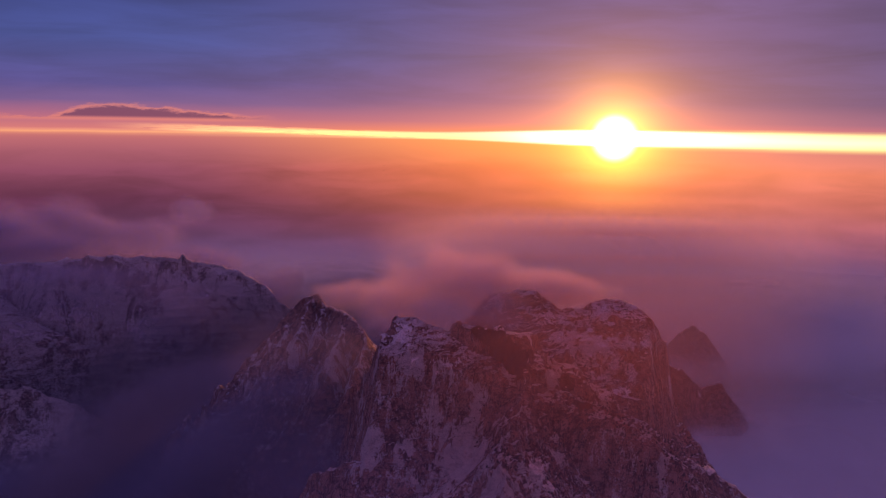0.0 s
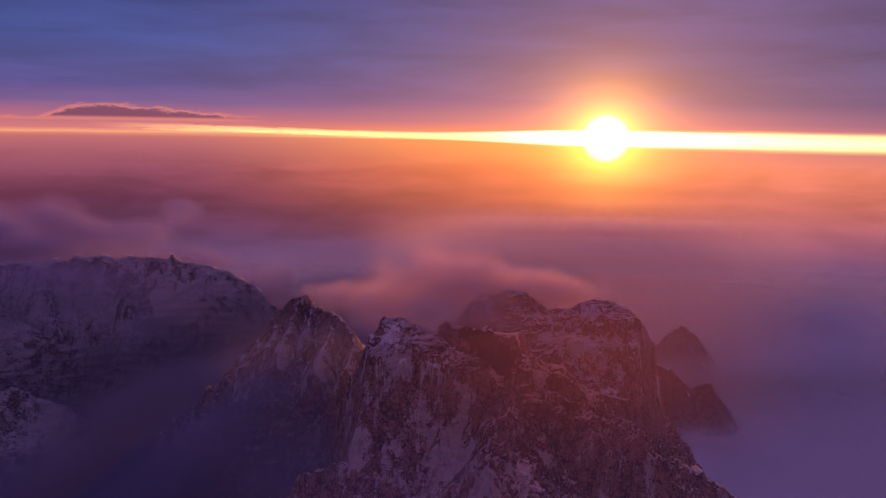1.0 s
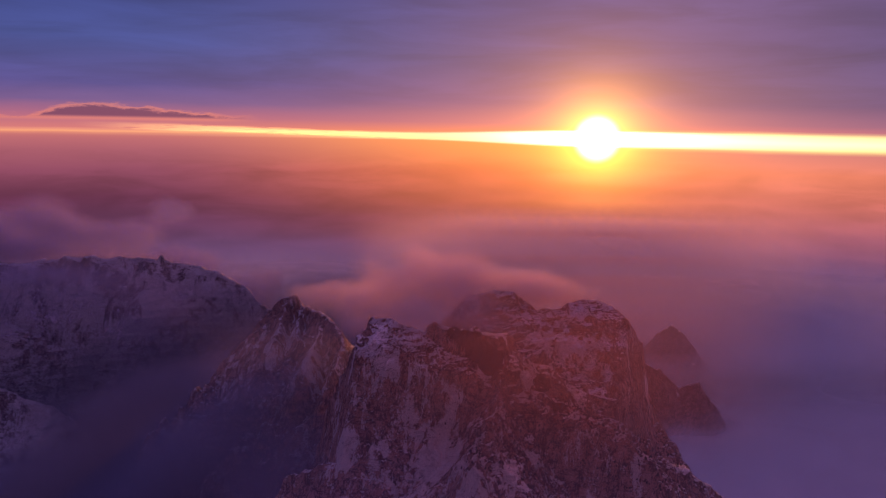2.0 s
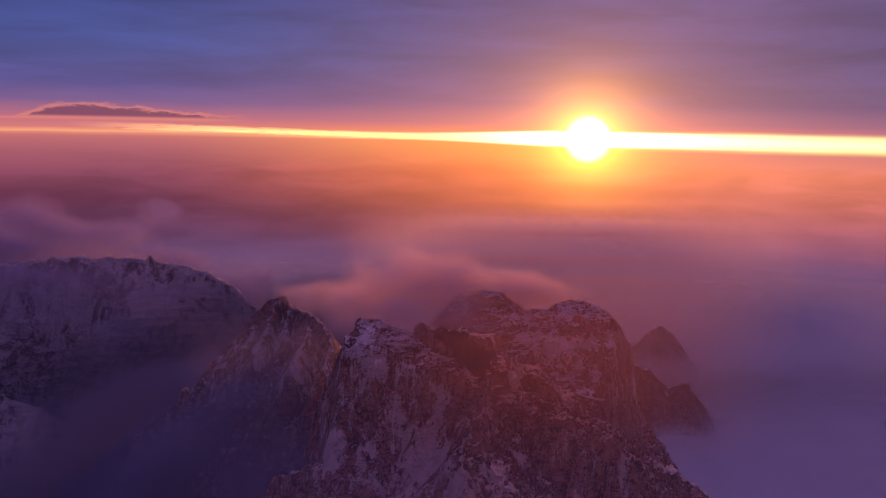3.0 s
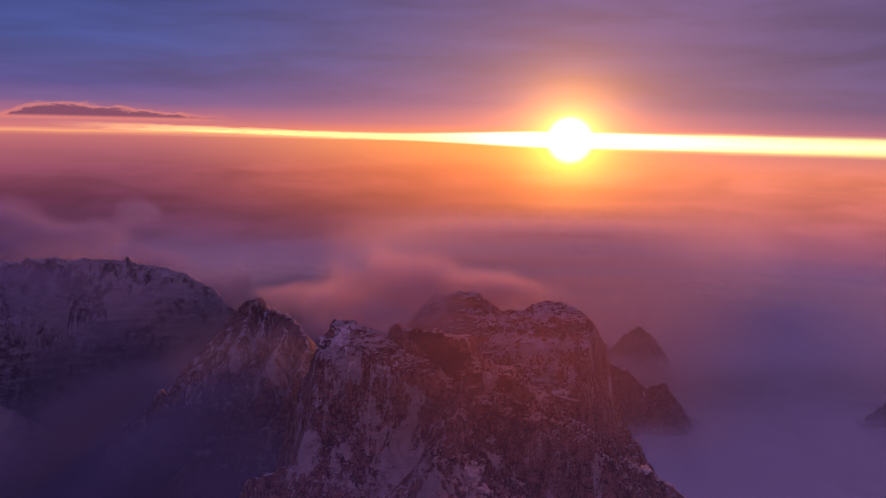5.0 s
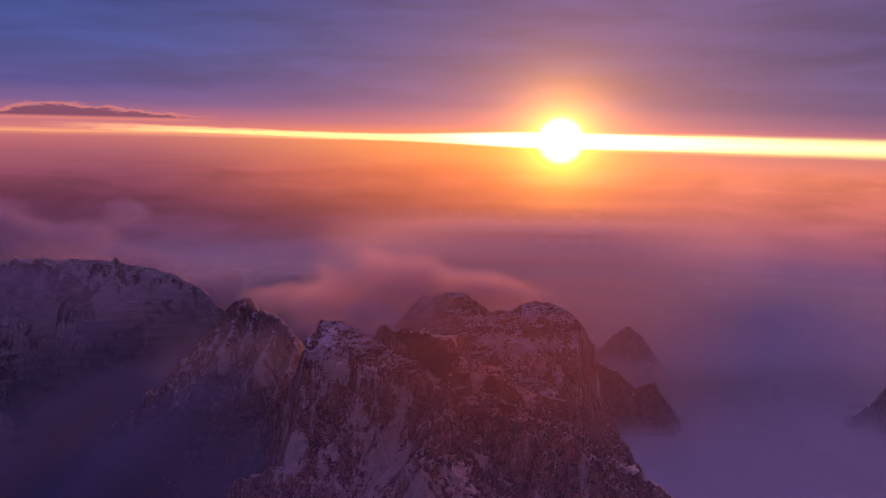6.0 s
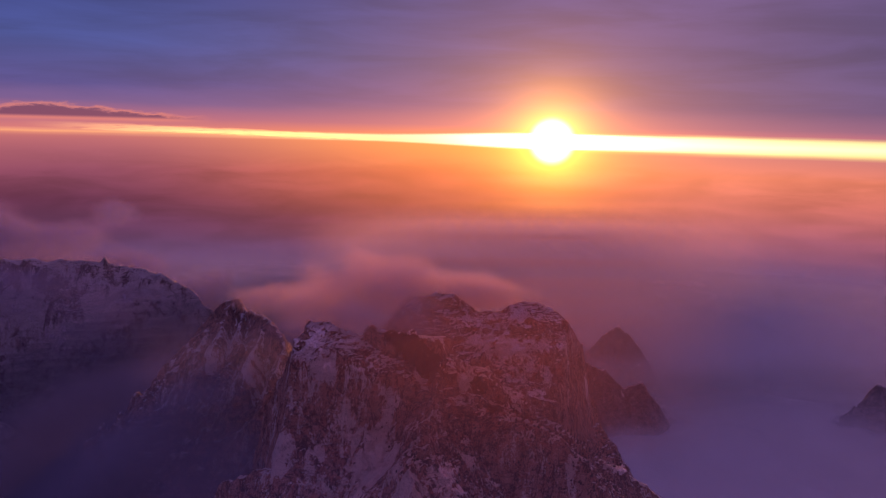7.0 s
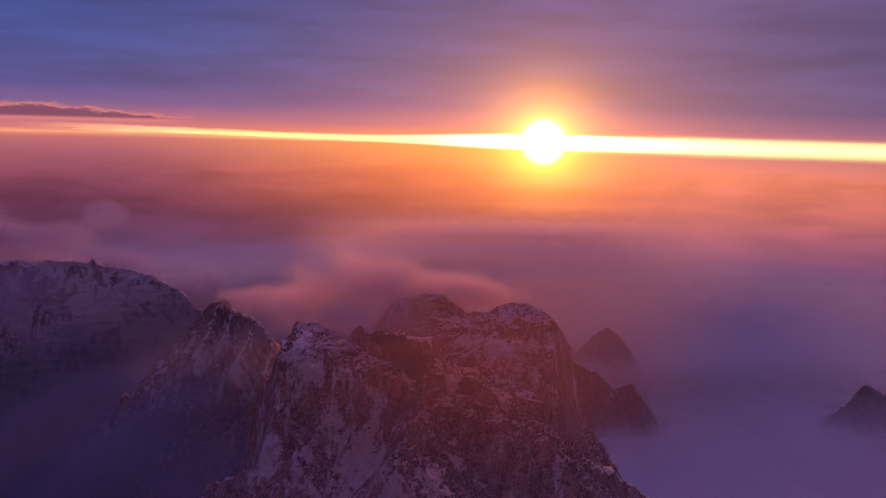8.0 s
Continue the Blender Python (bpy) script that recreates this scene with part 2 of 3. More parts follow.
MIDDLE_PEAK = [
    (2.4, 2.2, 5, 26, 1.15, (-287, 1420, -356), (-248, 1390, -312), (-220, 1367, -284), (-205, 1365, -280), (-188, 1350, -298), (-156, 1290, -291), (-121, 1177, -281), (-104, 1150, -299), (-91, 1120, -326)),
    (2.0, 2.0, 4, 40, 1.2, (-216, 1365, -286), (-214, 1237, -322), (-236, 1210, -358), (-246, 1180, -391)),
    (1.9, 2.2, 4, 40, 1.2, (-142, 1250, -290), (-150, 1110, -317), (-162, 1080, -357)),
    (1.9, 2.2, 4, 40, 1.2, (-104, 1150, -300), (-113, 1070, -323), (-124, 1040, -352)),
    (2.0, 2.0, 4, 40, 1.2, (-197, 1360, -297), (-181, 1230, -320), (-194, 1180, -357)),
]


def mid_height(x, y):
    return ridge_field(x, y, MIDDLE_PEAK, 50, 3.0, 5, 34) + 3.5 * fbm(x, y, None, 26, 5, 44, 0.6, ridged=True)


WEST = [
    (1.5, 1.7, 18, 230, 0.8, (-1700, 2380, -440), (-1214, 2320, -408), (-1058, 2310, -392), (-903, 2310, -387), (-728, 2300, -384)),
    (2.5, 2.5, 5, 40, 1.5, (-728, 2298, -381), (-714, 2296, -372), (-695, 2298, -390)),
    (1.5, 1.7, 22, 200, 0.8, (-728, 2300, -384), (-680, 2305, -398), (-610, 2310, -408), (-548, 2300, -430), (-487, 2300, -460), (-433, 2300, -516)),
    (1.2, 1.2, 16, 100, 0.8, (-720, 2300, -380), (-770, 2200, -530), (-800, 2080, -690)),
    (1.2, 1.2, 16, 100, 0.8, (-560, 2300, -440), (-590, 2200, -560), (-620, 2100, -700)),
    (1.1, 1.1, 14, 80, 0.8, (-1240, 2260, -470), (-1114, 2150, -510), (-1014, 2150, -552), (-913, 2150, -597), (-835, 2140, -660)),
    (1.1, 1.1, 14, 80, 0.8, (-1150, 1900, -570), (-994, 1850, -609), (-918, 1850, -621), (-843, 1850, -646), (-769, 1850, -700)),
]


def left_height(x, y):
    return ridge_field(x, y, WEST, 60, 7.0, 20, 120) + 18 * fbm(x, y, None, 90, 6, 45, 0.6, ridged=True)


def cone_height(x, y):
    line = [(2.6, 1.3, 8, 300, 0.9, (516, 1950, -521), (555, 1950, -484), (587, 1950, -461), (621, 1950, -485), (670, 1953, -545)),
            (1.6, 1.6, 8, 200, 0.9, (587, 1950, -464), (590, 1915, -500))]
    return ridge_field(x, y, line, 70, 3.5, 6, 40)


def step_height(x, y):
    line = [(2.6, 1.8, 8, 300, 0.9, (400, 1700, -450), (462, 1690, -482), (491, 1690, -494), (534, 1690, -534), (574, 1690, -520), (605, 1690, -560))]
    return ridge_field(x, y, line, 80, 5.0, 6, 40)


def east_height(x, y):
    line = [(2.4, 1.4, 14, 300, 0.9, (985, 1655, -592), (1025, 1650, -554), (1066, 1650, -512), (1110, 1655, -532), (1200, 1680, -602))]
    return ridge_field(x, y, line, 90, 4.0, 8, 45)


def far_height(x, y):
    line = [(0.9, 0.9, 16, 80, 0.6, (120, 3450, -590), (225, 3400, -548), (284, 3400, -538), (383, 3400, -560), (474, 3400, -544), (565, 3400, -584), (640, 3430, -620))]
    return ridge_field(x, y, line, 100, 10.0, 20, 90) + 14


def valley_height(x, y):
    return -860 + 90 * fbm(x, y, None, 900, 5, 90) - 60 * smooth(np.hypot(x, y), 2500, 4800)


# name, height field, x and y range, spacing, depth of the fluting
MOUNTAINS = [
    ("granite_mountain", main_height, (-240, 460), (630, 1130), 1.1, 4.0,
     "dark granite mountain with snow on ledges and a sheer cliff"),
    ("middle_peak", mid_height, (-480, 20), (960, 1560), 2.0, 3.0, "pointed granite peak streaked with snow, half in mist"),
    ("western_massif", left_height, (-1650, -300), (1680, 2500), 3.6, 9.0, "long dark mountain wall with snow gullies under low cloud"),
    ("cone_peak", cone_height, (420, 780), (1840, 2090), 3.0, 2.5, "small cone-shaped peak rising out of the cloud sea"),
    ("stepped_crag", step_height, (370, 720), (1540, 1800), 3.5, 2.5, "low dark crag with two steps standing in cloud"),
    ("eastern_peak", east_height, (830, 1280), (1500, 1820), 4.0, 2.5, "rounded dark peak standing alone in the cloud sea"),
    ("distant_crag", far_height, (60, 740), (3250, 3560), 7.0, 4.0, "distant jagged crags just breaking through the cloud"),
]


def ground_height(x, y):
    """The highest rock at each place."""
    h = valley_height(x, y)
    for _, f, (x0, x1), (y0, y1), *_ in MOUNTAINS:
        inside = (x > x0) & (x < x1) & (y > y0) & (y < y1)
        if inside.any():
            h[inside] = np.maximum(h[inside], f(x[inside], y[inside]))
    return h


def sheet(name, xs, ys, height):
    """A grid mesh of points (n, m, 3) as one object."""
    gx, gy = np.meshgrid(xs, ys)
    gz = height(gx.ravel(), gy.ravel()).reshape(gx.shape)
    return gx, gy, gz


def grid_faces(rows, cols):
    i = (np.arange(rows - 1)[:, None] * cols + np.arange(cols - 1)[None]).ravel()
    return np.stack([i, i + 1, i + cols + 1, i + cols], -1)


def mesh_from(name, co, quads):
    me = bpy.data.meshes.new(name)
    me.vertices.add(len(co))
    me.vertices.foreach_set("co", co.astype(np.float32).ravel())
    me.loops.add(quads.size)
    me.loops.foreach_set("vertex_index", quads.astype(np.int32).ravel())
    me.polygons.add(len(quads))
    me.polygons.foreach_set("loop_start", np.arange(0, quads.size, quads.shape[1], dtype=np.int32))
    me.update(calc_edges=True)
    return me


# ---------------------------------------------------------------- materials


def material(name):
    m = bpy.data.materials.new(name)
    m.use_nodes = True
    return m, Nodes(m.node_tree)


def rock_material(name, fine, dark, middle, pale, least=0.0):
    """Granite with dry scrub, dusted with snow on its ledges and rimed where the attribute "rime" says so. fine: the size of its features; least: rime everywhere."""
    m, n = material(name)
    geo = n.put("ShaderNodeNewGeometry")
    p, nz = n.scale(geo.outputs["Position"], 1.0 / fine), n.put("ShaderNodeSeparateXYZ", {0: geo.outputs["Normal"]}).outputs[2]
    zone = n.math("ADD", n.put("ShaderNodeAttribute", attribute_name="rime").outputs["Fac"], least)
    tall = n.vec("MULTIPLY", p, (1.0, 1.0, 0.28))
    flat = n.vec("MULTIPLY", p, (0.6, 0.6, 1.7))
    streak = n.noise(tall, 0.11, 6.0, 0.66)
    ledges = n.noise(flat, 0.16, 6.0, 0.68)
    blotch = n.noise(p, 0.02, 5.0, 0.6)
    grain = n.noise(p, 0.5, 6.0, 0.75)
    speck = n.noise(p, 0.28, 5.0, 0.65)
    rock = n.ramp(streak, [(0.34, dark), (0.47, middle), (0.66, pale)])
    rock = n.mix(n.step(ledges, 0.50, 0.60, 0.0, 0.7), rock, dark)
    rock = n.mix(n.step(grain, 0.49, 0.58, 0.0, 0.75), rock, pale)
    # upright cracks between the slabs, and level ones along the ledges
    for squash, size, wide, deep in (((1.0, 1.0, 0.14), 0.055, 0.022, 0.75), ((0.45, 0.45, 1.5), 0.07, 0.016, 0.6)):
        seam = n.math("ABSOLUTE", n.math("SUBTRACT", n.noise(n.vec("MULTIPLY", p, squash), size, 5.0, 0.66, 0.6), 0.5))
        crack = n.step(seam, wide, 0.003)
        rock = n.mix(n.math("MULTIPLY", crack, deep), rock, tuple(0.35 * c for c in dark[:3]) + (1,))
    # dark scrub and dry grass between the slabs
    scrub = n.math("MULTIPLY", n.step(blotch, 0.38, 0.56), n.step(speck, 0.46, 0.58, 0.1, 0.9))
    rock = n.mix(n.math("MULTIPLY", scrub, n.step(nz, 0.25, 0.6)), rock, (0.060, 0.030, 0.022, 1))
    # snow lies on the flatter ledges, rime sticks to the walls in streaks and patches
    lie = n.math("ADD", n.math("MULTIPLY", nz, 0.75), n.math("ADD", n.math("MULTIPLY", ledges, 0.55), n.math("ADD", n.math("MULTIPLY", blotch, 0.40), n.math("MULTIPLY", grain, 0.65))))
    lie = n.math("MULTIPLY_ADD", zone, 0.10, lie)
    snow = n.step(lie, 1.42, 1.48)
    frost = n.math("ADD", n.math("MULTIPLY", n.noise(n.vec("MULTIPLY", p, (1.0, 1.0, 0.13)), 0.085, 6.0, 0.74), 0.7), n.math("ADD", n.math("MULTIPLY", n.noise(tall, 0.02, 4.0, 0.6), 0.38), n.math("MULTIPLY", grain, 0.35)))
    rime = n.step(n.math("MULTIPLY_ADD", zone, 0.17, frost), 0.755, 0.835)
    cover = n.math("MAXIMUM", n.math("MULTIPLY", snow, 0.9), n.math("MULTIPLY", rime, 0.78))
    cover = n.math("MULTIPLY", cover, n.step(crack, 1.0, 0.2, 0.5, 1.0))
    colour = n.mix(cover, rock, (0.82, 0.78, 0.67, 1))
    relief = n.math("ADD", n.math("MULTIPLY", streak, 2.0), n.math("ADD", grain, n.math("MULTIPLY", ledges, 1.5)))
    bump = n.put("ShaderNodeBump", {"Height": n.math("SUBTRACT", relief, crack), "Strength": 1.0, "Distance": 3.0 * fine})
    b = n.put("ShaderNodeBsdfPrincipled", {"Base Color": colour, "Roughness": 0.9, "Normal": bump.outputs[0]})
    n.put("ShaderNodeOutputMaterial", {0: b.outputs[0]})
    return m


def snow_material(name="old_snow", flecks=0.5, bare=(0.16, 0.11, 0.10, 1), thin=(0.46, 0.43, 0.40, 1), thick=(0.84, 0.79, 0.68, 1)):
    m, n = material(name)
    p = n.put("ShaderNodeNewGeometry").outputs["Position"]
    c = n.ramp(n.noise(n.vec("MULTIPLY", p, (1.0, 1.0, 0.5)), flecks, 6.0, 0.68), [(0.28, bare), (0.38, thin), (0.48, thick)])
    bump = n.put("ShaderNodeBump", {"Height": n.noise(p, 0.35, 4.0, 0.6), "Strength": 0.5, "Distance": 1.0})
    b = n.put("ShaderNodeBsdfPrincipled", {"Base Color": c, "Roughness": 0.75, "Normal": bump.outputs[0]})
    n.put("ShaderNodeOutputMaterial", {0: b.outputs[0]})
    return m


def brown_material():
    m, n = material("brown_granite")
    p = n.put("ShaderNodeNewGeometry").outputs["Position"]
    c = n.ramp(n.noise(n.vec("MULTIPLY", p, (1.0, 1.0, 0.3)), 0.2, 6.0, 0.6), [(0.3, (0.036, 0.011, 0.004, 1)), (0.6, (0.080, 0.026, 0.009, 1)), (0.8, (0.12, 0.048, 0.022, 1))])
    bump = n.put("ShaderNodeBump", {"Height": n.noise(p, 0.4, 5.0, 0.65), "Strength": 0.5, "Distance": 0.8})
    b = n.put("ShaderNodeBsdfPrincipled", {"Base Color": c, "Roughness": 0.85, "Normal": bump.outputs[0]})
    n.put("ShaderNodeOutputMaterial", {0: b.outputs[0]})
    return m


def scrub_material():
    m, n = material("pine_scrub")
    info = n.put("ShaderNodeNewGeometry")
    c = n.ramp(info.outputs["Random Per Island"], [(0.0, (0.020, 0.022, 0.014, 1)), (0.6, (0.045, 0.034, 0.020, 1)), (1.0, (0.075, 0.048, 0.030, 1))])
    b = n.put("ShaderNodeBsdfPrincipled", {"Base Color": c, "Roughness": 0.9})
    n.put("ShaderNodeOutputMaterial", {0: b.outputs[0]})
    return m


def cloud_material(name, forward, tint=(0.86, 0.86, 0.9, 1)):
    """Droplet cloud in strata: light scatters from above and forwards from the sun."""
    m, n = material(name)
    a = n.put("ShaderNodeAttribute", attribute_name="thickness").outputs["Fac"]
    up = n.put("ShaderNodeBsdfDiffuse", {0: tint})
    on = n.put("ShaderNodeBsdfTranslucent", {0: tint})
    lit = n.put("ShaderNodeMixShader", {0: forward, 1: up.outputs[0], 2: on.outputs[0]})
    clear = n.put("ShaderNodeBsdfTransparent")
    out = n.put("ShaderNodeMixShader", {0: a, 1: clear.outputs[0], 2: lit.outputs[0]})
    n.put("ShaderNodeOutputMaterial", {0: out.outputs[0]})
    return m


def forest_material():
    m, n = material("valley_forest")
    p = n.put("ShaderNodeNewGeometry").outputs["Position"]
    c = n.ramp(n.noise(p, 0.012, 6.0, 0.65), [(0.35, (0.010, 0.012, 0.010, 1)), (0.6, (0.022, 0.022, 0.018, 1)), (0.75, (0.05, 0.05, 0.05, 1))])
    b = n.put("ShaderNodeBsdfPrincipled", {"Base Color": c, "Roughness": 0.95})
    n.put("ShaderNodeOutputMaterial", {0: b.outputs[0]})
    return m


# one granite in several tints; the near copy's colour holds the sun glare's red
ROCK = rock_material("snowy_granite", 1.0, (0.085, 0.038, 0.024, 1), (0.37, 0.180, 0.110, 1), (0.56, 0.37, 0.27, 1), 0.05)
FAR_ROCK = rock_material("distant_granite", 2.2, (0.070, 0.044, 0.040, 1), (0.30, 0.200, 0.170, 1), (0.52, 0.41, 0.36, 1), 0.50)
DARK_ROCK = rock_material("dark_granite", 2.2, (0.050, 0.030, 0.026, 1), (0.15, 0.090, 0.075, 1), (0.26, 0.18, 0.15, 1), -0.45)
SNOW = snow_material()
RIME = snow_material("rimed_granite", 0.22, (0.13, 0.075, 0.07, 1), (0.37, 0.31, 0.29, 1), (0.56, 0.51, 0.49, 1))
SCRUB = scrub_material()
BROWN = brown_material()
FOREST = forest_material()
SEA = cloud_material("cloud_sea", 0.25, (0.95, 0.95, 0.86, 1))
# bluer, darker copy of the cloud: shade is put into its colour
SHADE = cloud_material("shaded_cloud", 0.06, (0.62, 0.60, 0.78, 1))
# fog is white by itself; the deep valley's shade is in this dark tint
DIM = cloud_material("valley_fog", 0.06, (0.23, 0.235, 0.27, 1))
MIST = cloud_material("mist", 0.28, (0.93, 0.80, 0.80, 1))
# the sun's red glare, put into the orange tint of an added veil
GLARE = cloud_material("glare_tint", 0.4, (0.98, 0.55, 0.30, 1))
# the glow below the sun is put into this haze's warm tint
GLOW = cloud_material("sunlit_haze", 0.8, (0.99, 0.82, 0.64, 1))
BANK = cloud_material("cloud_bank", 0.06, (0.78, 0.76, 0.88, 1))

# ---------------------------------------------------------------- ground and mountains
gx, gy, gz = sheet("ground", np.linspace(-4900, 4900, 180), np.linspace(-4900, 4900, 180), valley_height)
ground = new("ground", mesh_from("ground", np.stack([gx, gy, gz], -1).reshape(-1, 3), grid_faces(*gx.shape)))
ground.data.materials.append(FOREST)
tagged(ground, "dark wooded valley floor lying deep under the cloud", "ground", kind="structure")


CLIFF_RIME = [(-28, 823, -237, 14, 14, 0.9), (3, 812, -242, 14, 14, 0.9), (34, 796, -264, 10, 18, 0.9), (222, 956, -288, 7, 20, 1.0), (160, 824, -271, 20, 11, 0.8), (205, 983, -253, 42, 11, 0.8),
              (-46, 852, -224, 16, 12, 0.8), (108, 806, -246, 9, 12, 0.8), (150, 975, -250, 24, 12, 0.7)]
# where rime covers the walls: place, half width, half height, how much
RIME_ZONES = {
    "granite_mountain": [(18, 765, -304, 31, 42, 0.9), (-32, 755, -328, 36, 23, 0.8), (84, 708, -302, 13, 22, 1.0), (-68, 860, -250, 14, 32, 0.6), (-69, 791, -317, 19, 22, 0.7),
                         (49, 688, -303, 28, 24, 0.8), (117, 723, -313, 30, 25, 0.5), (36, 783, -280, 11, 24, 0.7), (-84, 828, -294, 8, 34, 0.6), (156, 747, -285, 56, 36, 0.3), (61, 733, -269, 30, 20, 0.4),
                         (-9, 840, -214, 34, 14, 0.3)] + CLIFF_RIME,
    "western_massif": [(-640, 2234, -490, 30, 80, 1.0), (-784, 2162, -553, 60, 40, 0.8), (-972, 2192, -517, 80, 50, 0.8), (-539, 2185, -586, 30, 20, 1.0), (-1085, 2116, -546, 90, 40, 0.7),
                       (-700, 2240, -480, 40, 60, 0.5), (-880, 2220, -480, 60, 50, 0.5)],
    "middle_peak": [(-214, 1237, -330, 26, 30, 0.6), (-150, 1110, -325, 26, 30, 0.6), (-120, 1080, -345, 20, 24, 0.6)],
}


def mountain(name, height, xr, yr, spacing, flute, label):
    xs = np.arange(xr[0], xr[1] + spacing, spacing)
    ys = np.arange(yr[0], yr[1] + spacing, spacing)
    gx, gy, gz = sheet(name, xs, ys, height)
    px, py, pz = gx.ravel(), gy.ravel(), gz.ravel()
    # upright flutes and ledges: push the steep rock in and out
    size = flute * 7
    mx = (fbm(px, py, pz * 0.5, size, 3, 101, ridged=True) - 0.25 + 0.45 * fbm(px, py, pz * 0.8, size * 0.3, 3, 104)) * flute
    my = (fbm(px, py, pz * 0.5, size, 3, 102, ridged=True) - 0.25 + 0.45 * fbm(px, py, pz * 0.8, size * 0.3, 3, 105)) * flute
    mz = fbm(px, py, pz, size * 0.5, 3, 103) * flute * 0.5
    co = np.stack([px + mx, py + my, np.maximum(pz + mz, -1000)], -1)
    quads = grid_faces(*gx.shape)
    ob = new(name, mesh_from(name, co, quads))
    rime = np.zeros(len(co))
    for x, y, z, wide, high, amount in RIME_ZONES.get(name, ()):
        d = np.sqrt(((co[:, 0] - x) / wide) ** 2 + ((co[:, 1] - y) / wide / 1.5) ** 2 + ((co[:, 2] - z) / high) ** 2)
        rime = np.maximum(rime, amount * smooth(1.15 - d + 1.3 * fbm(co[:, 0], co[:, 1], co[:, 2] * 0.3, wide * 0.5, 5, 150, 0.65), 0, 0.7))
    ob.data.attributes.new("rime", "FLOAT", "POINT").data.foreach_set("value", rime.astype(np.float32))
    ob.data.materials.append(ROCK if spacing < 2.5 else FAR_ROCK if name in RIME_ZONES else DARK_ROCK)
    ob.data.polygons.foreach_set("use_smooth", np.ones(len(quads), dtype=bool))
    d1, d2 = co[quads[:, 2]] - co[quads[:, 0]], co[quads[:, 3]] - co[quads[:, 1]]
    normal = np.cross(d1, d2)
    area = np.linalg.norm(normal, axis=1) / 2
    SURFACE[name] = (ob, co, quads, co[quads].mean(1), normal / (2 * area[:, None] + 1e-9), area)
    return tagged(ob, label, "mountain")


SURFACE = {}
for row in MOUNTAINS:
    mountain(*row)


def part(name, me, mat, parent, label=""):
    ob = new(name, me)
    me.materials.append(mat)
    ob.parent = parent
    return tagged(ob, label)


def skin(name, x, y, z, wide, tall, ragged, seed, thick=0.7, kind="snow_patch", mat=None, label="scattered old snow", least=0.5):
    """A patch of lying snow or bare rock: a skin over the mountain with a rim, ragged at its edge."""
    parent, co, quads, mid, normal, _ = SURFACE[name]
    d = np.sqrt(((mid[:, 0] - x) / wide) ** 2 + ((mid[:, 1] - y) / wide) ** 2 + ((mid[:, 2] - z) / tall) ** 2)
    near = np.flatnonzero(d < 1.6)
    c = mid[near]
    grain = fbm(c[:, 0] * 0.45, c[:, 1] * 0.45, c[:, 2] * 1.7 + 0.5 * c[:, 0], 5.0 * thick / 0.7, 4, seed, 0.75)
    keep = near[(d[near] + ragged * (0.35 + 1.5 * grain) < 0.85) & (normal[near, 2] > least)]
    if len(keep) < 4:
        return
    q = quads[keep]
    used, flat = np.unique(q, return_inverse=True)
    q = flat.reshape(q.shape)
    lift = np.zeros((len(used), 3))
    for k in range(4):
        np.add.at(lift, q[:, k], normal[keep])
    lift /= np.linalg.norm(lift, axis=1)[:, None] + 1e-9
    top, low = co[used] + lift * thick, co[used] - lift * thick
    edges = np.concatenate([q[:, [k, (k + 1) % 4]] for k in range(4)])
    key = np.sort(edges, axis=1)
    _, first, count = np.unique(key, axis=0, return_index=True, return_counts=True)
    rim = edges[first[count == 1]]
    n = len(used)
    wall = np.stack([rim[:, 1], rim[:, 0], rim[:, 0] + n, rim[:, 1] + n], -1)
    me = mesh_from(kind, np.concatenate([top, low]), np.concatenate([q, wall]))
    me.polygons.foreach_set("use_smooth", np.ones(len(me.polygons), dtype=bool))
    tagged(part(kind, me, mat or SNOW, parent, label), kind="" if kind == "rock_wall" else "stuff")


# place, half width, half height, raggedness
DOME_SNOW = [(167, 976, -247, 14, 13, 0.35), (140, 979, -247, 14, 13, 0.4), (196, 982, -254, 14, 10, 0.4), (223, 985, -254, 9, 8, 0.6), (243, 985, -257, 5, 13, 0.5), (222, 956, -288, 5, 17, 0.45),
             (209, 938, -300, 9, 8, 0.6), (157, 1041, -236, 13, 5, 0.5), (215, 1051, -226, 24, 4, 0.6), (192, 1025, -231, 11, 4, 0.7), (242, 1012, -231, 11, 3, 0.7), (176, 965, -265, 17, 4, 0.7),
             (133, 1003, -233, 8, 3, 0.6), (264, 1014, -256, 4, 8, 0.5)]
CRAG_SNOW = [(124, 823, -239, 10, 5, 0.4), (108, 805, -243, 6, 8, 0.5), (160, 824, -269, 14, 7, 0.5), (137, 810, -257, 11, 5, 0.5), (198, 940, -298, 8, 6, 0.6), (96, 810, -228, 4, 9, 0.5),
             (88, 817, -211, 5, 3, 0.4), (135, 815, -245, 8, 3, 0.6), (55, 832, -203, 14, 3, 0.3), (84, 822, -207, 9, 3, 0.4), (191, 947, -288, 9, 3, 0.6)]
SHOULDER_SNOW = [(-44, 849, -220, 13, 8, 0.4), (-28, 823, -234, 9, 10, 0.45), (3, 812, -239, 10, 10, 0.45), (34, 796, -260, 7, 14, 0.45), (-12, 817, -236, 8, 3, 0.5), (-39, 862, -212, 13, 4, 0.5),
                 (17, 811, -232, 8, 4, 0.6), (-3, 843, -214, 9, 2, 0.7), (-27, 869, -207, 10, 2, 0.6), (-60, 869, -222, 6, 8, 0.5), (-77, 863, -288, 5, 15, 0.5)]
